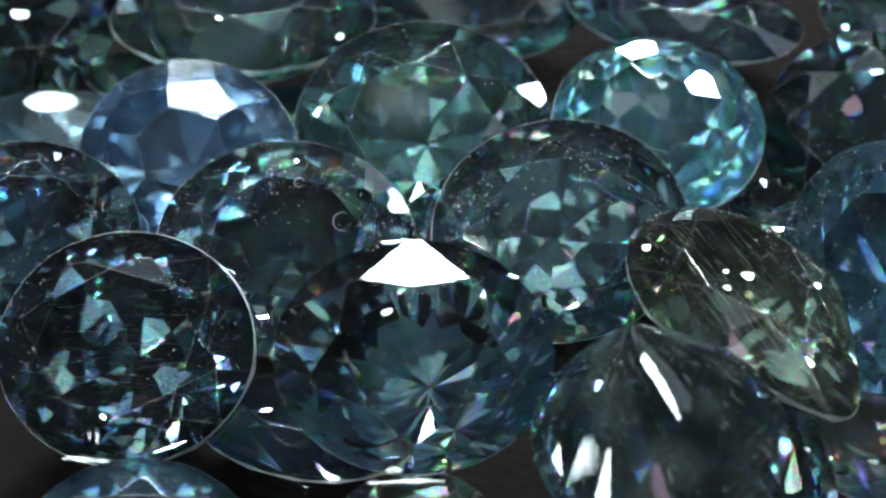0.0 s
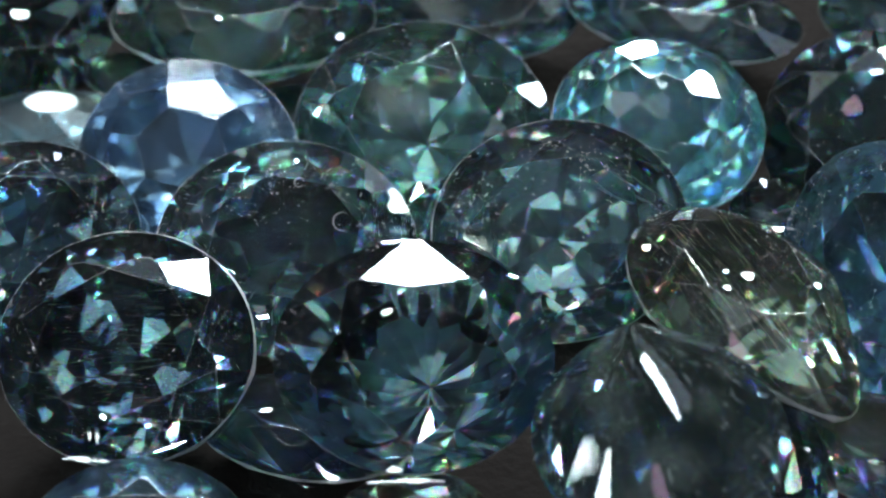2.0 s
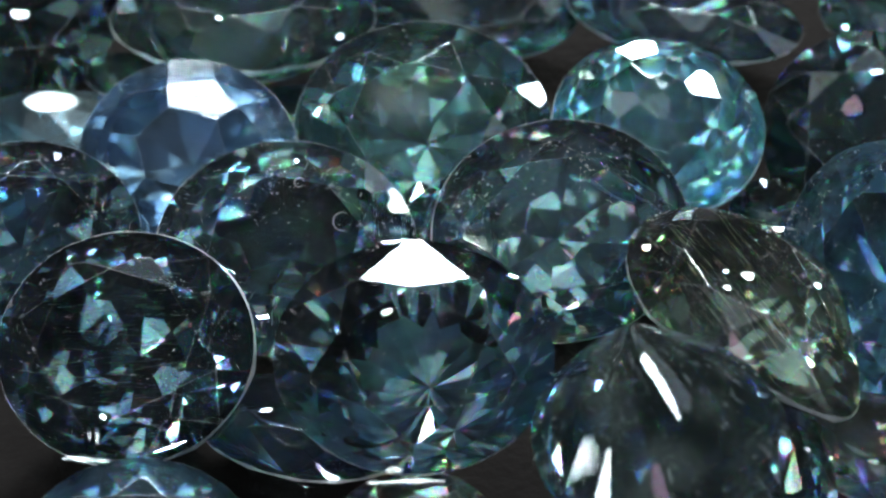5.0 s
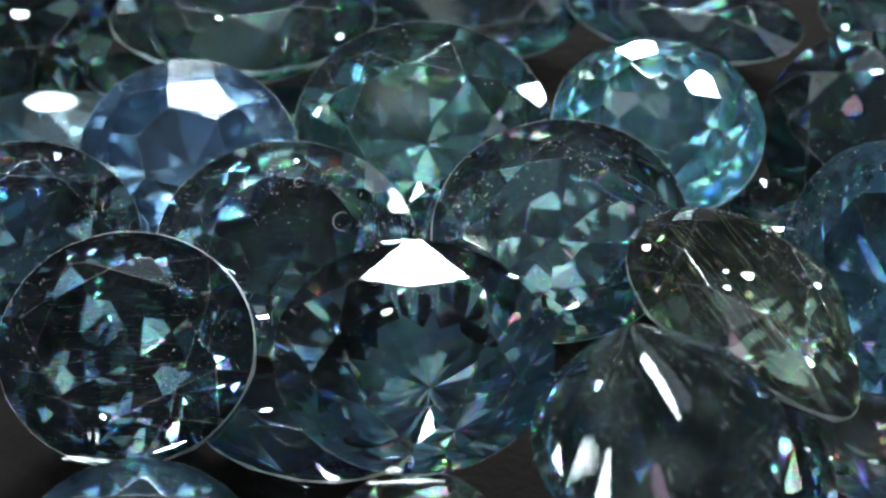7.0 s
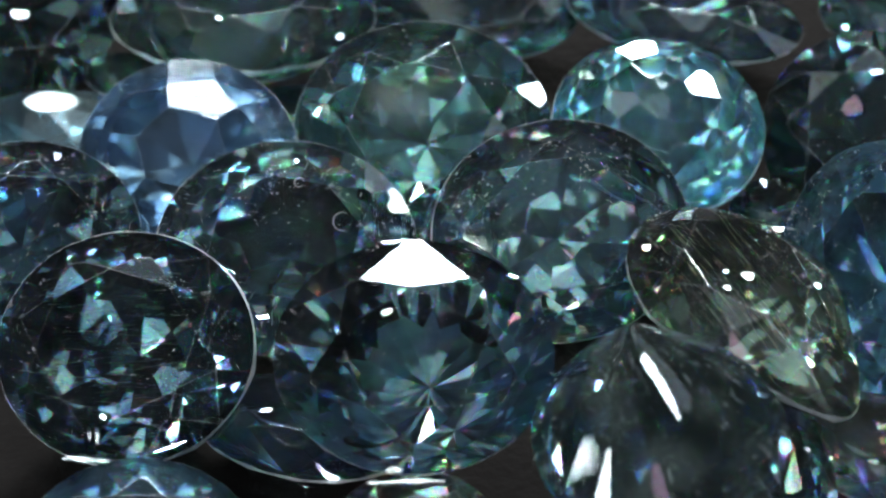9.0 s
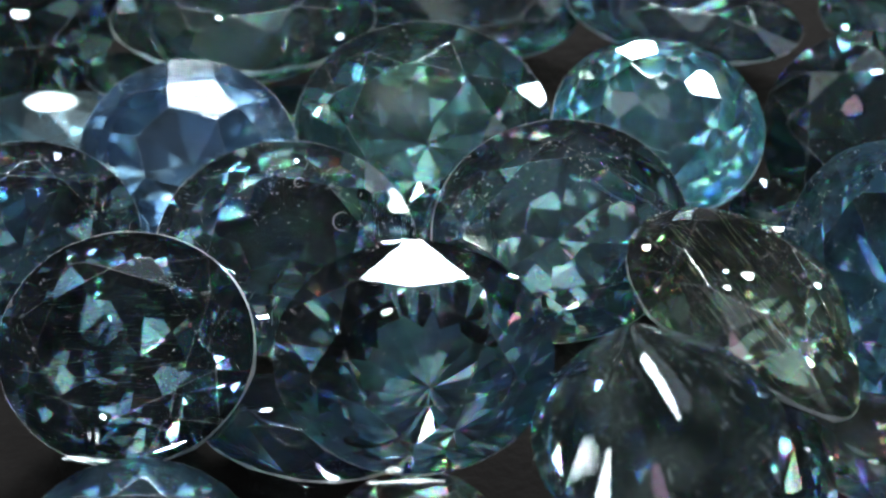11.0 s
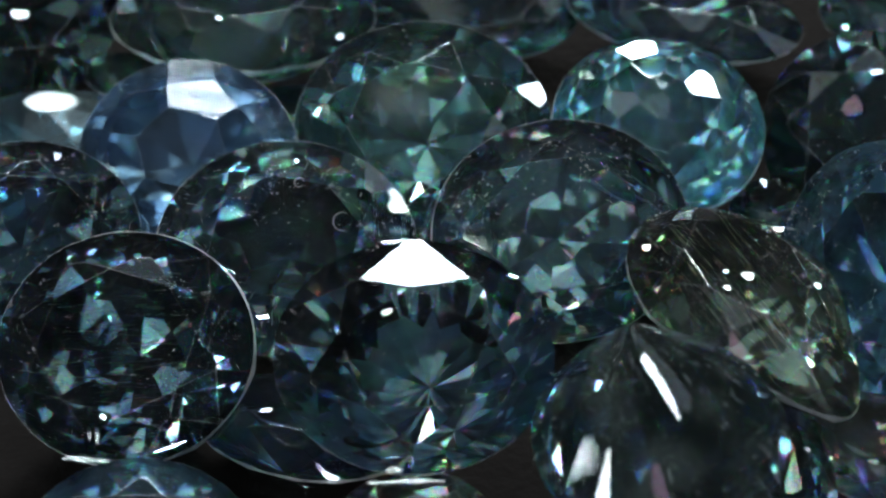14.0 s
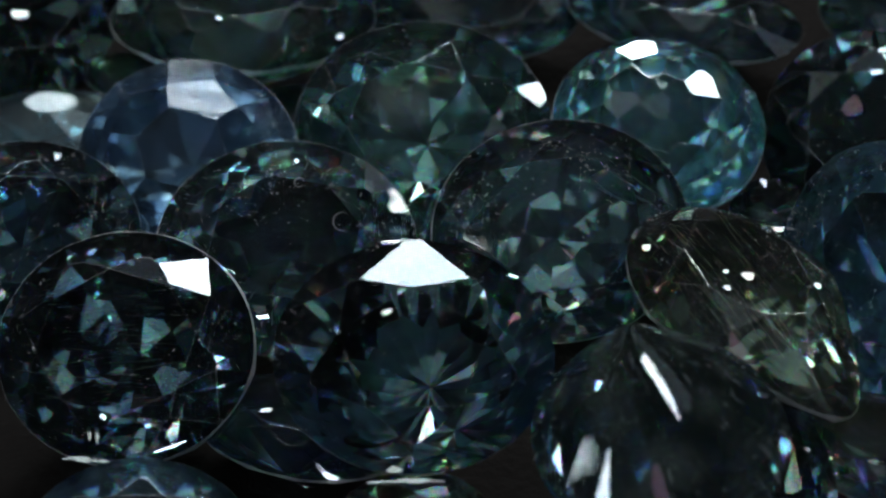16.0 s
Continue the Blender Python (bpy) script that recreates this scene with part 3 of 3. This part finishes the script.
def glint_streak(index, at, normal, along, half, wide, frosted):
    """A long sliver that stands in for a glint along a rim or an edge; in millimetres, in the stone's own space."""
    bm = bmesh.new()
    n, u = Vector(normal).normalized(), Vector(along).normalized()
    v = n.cross(u)
    rng, top, foot = random.Random(int(1000 * half + 7000 * wide)), [], []
    for k in range(20):
        turn, r = k * math.tau / 20, rng.uniform(0.35, 1.15)
        p = Vector(at) + u * half * math.cos(turn) * (0.7 + 0.3 * r) + v * wide * math.sin(turn) * r + n * wide * 0.4
        top.append(bm.verts.new(p * 0.001)), foot.append(bm.verts.new((p - n * wide) * 0.001))
    bm.faces.new(top), bm.faces.new(foot[::-1])
    for k in range(20):
        bm.faces.new((foot[k], foot[(k + 1) % 20], top[(k + 1) % 20], top[k]))
    bmesh.ops.recalc_face_normals(bm, faces=bm.faces[:])
    return part("worn_sliver", bm, (RIM if frosted else GEM)["dark"], GEMS[index], "added sliver made for a glint along the edge")


# glints along rims and edges, shaped as slivers turned towards the lamps
for sliver in ((0, (-0.424, 2.684, 0.029), (-0.012, 0.627, 0.779), (1.000, 0.015, 0.003), 0.362, 0.058, False),
               (0, (2.233, 1.911, 0.053), (-0.043, 0.630, 0.775), (0.884, -0.338, 0.324), 0.276, 0.057, False),
               (14, (-1.908, -0.266, 0.469), (0.151, 0.022, 0.988), (-0.039, 0.999, -0.016), 0.95, 0.06, True),
               (0, (-0.437, -2.635, 0.177), (0.024, 0.295, 0.955), (0.998, 0.044, -0.039), 0.222, 0.080, True),
               (1, (-0.751, -2.677, 0.170), (0.221, 0.252, 0.942), (0.975, -0.052, -0.215), 0.743, 0.080, True),
               (1, (1.168, -2.439, 0.297), (0.206, 0.250, 0.946), (0.886, 0.363, -0.289), 0.443, 0.058, False),
               (1, (2.363, 1.848, 0.037), (0.158, 0.596, 0.787), (0.892, -0.428, 0.145), 0.419, 0.030, False),
               (2, (-0.529, -2.023, 0.803), (0.051, 0.127, 0.991), (0.998, 0.014, -0.053), 0.184, 0.076, False),
               (1, (-0.704, -2.112, 0.737), (0.222, 0.248, 0.943), (0.090, -0.968, 0.233), 0.201, 0.036, True),
               (1, (-0.515, -2.144, 0.729), (0.220, 0.248, 0.943), (0.053, -0.969, 0.242), 0.242, 0.043, True),
               (1, (-0.313, -1.755, 0.991), (0.219, 0.245, 0.944), (0.556, -0.827, 0.085), 0.094, 0.058, False),
               (10, (1.160, 1.215, 0.850), (-0.030, -0.253, 0.967), (0.885, 0.443, 0.143), 0.14, 0.12, False)):
    glint_streak(*sliver)
# added facets for glints; most face the key lamp, the last the rose lamp
for k, (index, at, normal, size) in enumerate(((10, (0.375, -0.316, 0.96), (-0.019, -0.237, 0.971), 0.20), (10, (0.617, -1.006, 0.955), (-0.019, -0.232, 0.973), 0.13),
                                               (10, (0.074, -0.686, 0.955), (-0.016, -0.233, 0.972), 0.09), (10, (-1.927, -1.622, 0.42), (-0.001, -0.218, 0.976), 0.15),
                                               (10, (-1.215, 1.568, 0.72), (-0.015, -0.25, 0.968), 0.15), (0, (-0.601, 0.935, 1.05), (-0.01, 0.636, 0.771), 0.13),
                                               (2, (0.262, 2.11, 0.72), (0.016, 0.494, 0.869), 0.10), (9, (1.095, 1.894, 0.44), (0.016, 0.527, 0.85), 0.13),
                                               (19, (-0.531, -1.588, 1.05), (0.039, -0.141, 0.989), 0.13), (25, (-0.173, 0.485, 0.43), (-0.034, -0.176, 0.984), 0.16),
                                               (17, (-0.557, -0.109, 0.97), (0.487, 0.152, 0.86), 0.27), (23, (0.091, 0.578, 0.38), (-0.089, 0.093, 0.992), 0.16),
                                               (7, (-0.727, 1.341, 0.91), (-0.341, 0.446, 0.827), 0.16), (19, (2.719, -1.437, 0.32), (0.004, -0.14, 0.99), 0.17),
                                               (15, (-0.465, -0.801, 0.77), (0.155, -0.182, 0.971), 0.16), (16, (-0.362, -1.263, 0.36), (-0.174, 0.02, 0.985), 0.16),
                                               (14, (-2.024, -0.463, 0.37), (-0.258, -0.011, 0.966), 0.16), (7, (-0.716, 0.255, 0.95), (-0.183, -0.072, 0.981), 0.32)
                                               )):
    glint_facet(index, at, normal, size, {0: "ink", 2: "steel", 9: "deep", 10: "olive"}.get(index, "dark"), k + 1)
for index, count in ((0, 150), (1, 120), (2, 700), (3, 360), (4, 160), (7, 420), (8, 120), (9, 160), (10, 120)):
    chips(GEMS[index], 40 + index, count)
for index, seed, count, size in ((0, 11, 60, 0.012), (1, 12, 110, 0.018), (2, 13, 70, 0.010), (3, 14, 90, 0.012), (4, 15, 120, 0.018), (5, 16, 60, 0.014), (10, 17, 90, 0.014), (11, 18, 340, 0.017), (8, 19, 90, 0.014)):
    span = [max(abs(v.co[k]) for o in GEMS[index].children for v in o.data.vertices) * 1000 for k in range(3)]
    pinpoints(GEMS[index], seed, count, span[0], span[1], span[2], size)
silk(GEMS[10], 5, 46, 3.0, 2.0, 1.5)
beads(GEMS[10], 9, 13, 2.6, 1.6)
# here the rows stand in for bright bands mirrored by the stepped pavilion
beads(GEMS[1], 21, 16, 2.0, 1.3)
scratches(GEMS[11], ("pavilion",), 7, 200, 0.45)
scratches(GEMS[2], ("crown",), 8, 120, 0.4)
for index, count in ((0, 220), (1, 260), (2, 420), (3, 620), (4, 200), (5, 90), (7, 150), (8, 900), (9, 700), (10, 160)):
    dust(GEMS[index], ("table_facet", "crown"), 60 + index, count)
dust(GEMS[11], ("pavilion",), 71, 160)
silk(GEMS[1], 6, 26, 2.6, 2.4, 1.6, 0.12)
top = max(v.co.z for o in GEMS[2].children if o.name.startswith("table") for v in o.data.vertices) * 1000
crescent(GEMS[2], 1.45, 0.42, top, 0.24, (60, 290))
crescent(GEMS[2], 0.35, 1.45, top, 0.12, (0, 320))


# ---- the moving light ----
def glow(name, colour, strength):
    mat, tree, out = nodes_of(name)
    em = tree.nodes.new("ShaderNodeEmission")
    em.inputs["Color"].default_value, em.inputs["Strength"].default_value = (*colour, 1), strength
    tree.links.new(em.outputs[0], out.inputs["Surface"])
    return mat


def inspection_lamp():
    """An added frosted globe, never in view, on a long thin rod through the ceiling."""
    thing = new("inspection_lamp")
    bm = bmesh.new()
    bmesh.ops.create_icosphere(bm, subdivisions=3, radius=0.016)
    part("bulb", bm, glow("lit_globe", (1.0, 0.98, 0.95), 80), thing, "glowing frosted globe")
    bm = bmesh.new()
    bmesh.ops.create_cone(bm, cap_ends=True, segments=16, radius1=0.002, radius2=0.002, depth=0.465, matrix=Matrix.Translation((0, 0, 0.2435)))
    part("rod", bm, BLACK, thing, "black metal rod")
    bm = bmesh.new()
    bmesh.ops.create_cone(bm, cap_ends=True, segments=24, radius1=0.007, radius2=0.004, depth=0.01, matrix=Matrix.Translation((0, 0, 0.0135)))
    part("socket", bm, BLACK, thing, "black metal socket")
    return tagged(thing, "added globe lamp, unseen, on a thin black rod", "lamp")


# two unseen lamps, added so that their moves make the facets flash
LAMP = inspection_lamp()
LOW_LAMP = copy_thing(LAMP, pose(0, 0, 0))


def round_pile(az, el, far=0.30):
    a, e = radians(az), radians(el)
    p = PILE + far * Vector((math.sin(a) * math.cos(e), -math.cos(a) * math.cos(e), math.sin(e)))
    return pose(*p)


def motions():
    rest, back, rear_left, left, low_left, side = (96, 9), (149.7, 50.7), (-136.5, 51.0), (-102, 35), (140, 39.6), (-89, 46)
    way = [(0, rest), (0.3, rest), (0.4, back), (0.5, rest), (0.6, rest), (0.7, back), (0.8, back), (0.9, left), (1.1, left), (1.2, rest),
           (1.8, rest), (2.0, back), (2.2, rest), (2.8, rest), (3.0, back), (3.2, rest), (3.5, rest), (3.6, low_left), (3.7, rest), (4.05, rest), (4.15, back), (4.25, back), (4.6, rest),
           (6.2, rest), (6.5, low_left), (6.8, rest), (7.3, rest), (7.5, back), (8.0, back), (8.2, rest), (9.0, rest), (9.2, back), (9.6, rest),
           (11.8, rest), (12.0, rear_left), (12.8, rear_left), (12.95, rest), (13.4, left), (13.7, left),
           (14.0, rest), (14.3, rest), (14.5, back), (14.6, back), (14.85, side), (15.0, side), (15.15, rest), (15.3, (-124, 20)), (15.5, (-124, 20)), (15.7, back), (16, back)]
    walk(LAMP, [(t, round_pile(*d)) for t, d in way])
    idle, under = (-34, 13), (-152, 40)
    way = [(0, idle), (0.3, idle), (0.4, under), (0.5, idle), (0.65, idle), (0.8, under), (1.0, under), (1.2, idle), (1.8, idle), (2.0, under), (2.2, under), (2.4, idle),
           (2.7, idle), (2.8, under), (3.0, under), (3.2, idle), (3.8, idle), (4.0, under), (4.2, under), (4.6, idle), (6.1, idle), (6.3, under), (6.5, idle),
           (7.3, idle), (7.5, under), (8.0, under), (8.2, idle), (9.0, idle), (9.2, under), (9.6, idle),
           (14.3, idle), (14.5, under), (14.8, under), (15.0, idle), (15.5, idle), (15.6, under), (16, under)]
    walk(LOW_LAMP, [(t, round_pile(*d)) for t, d in way])


motions()
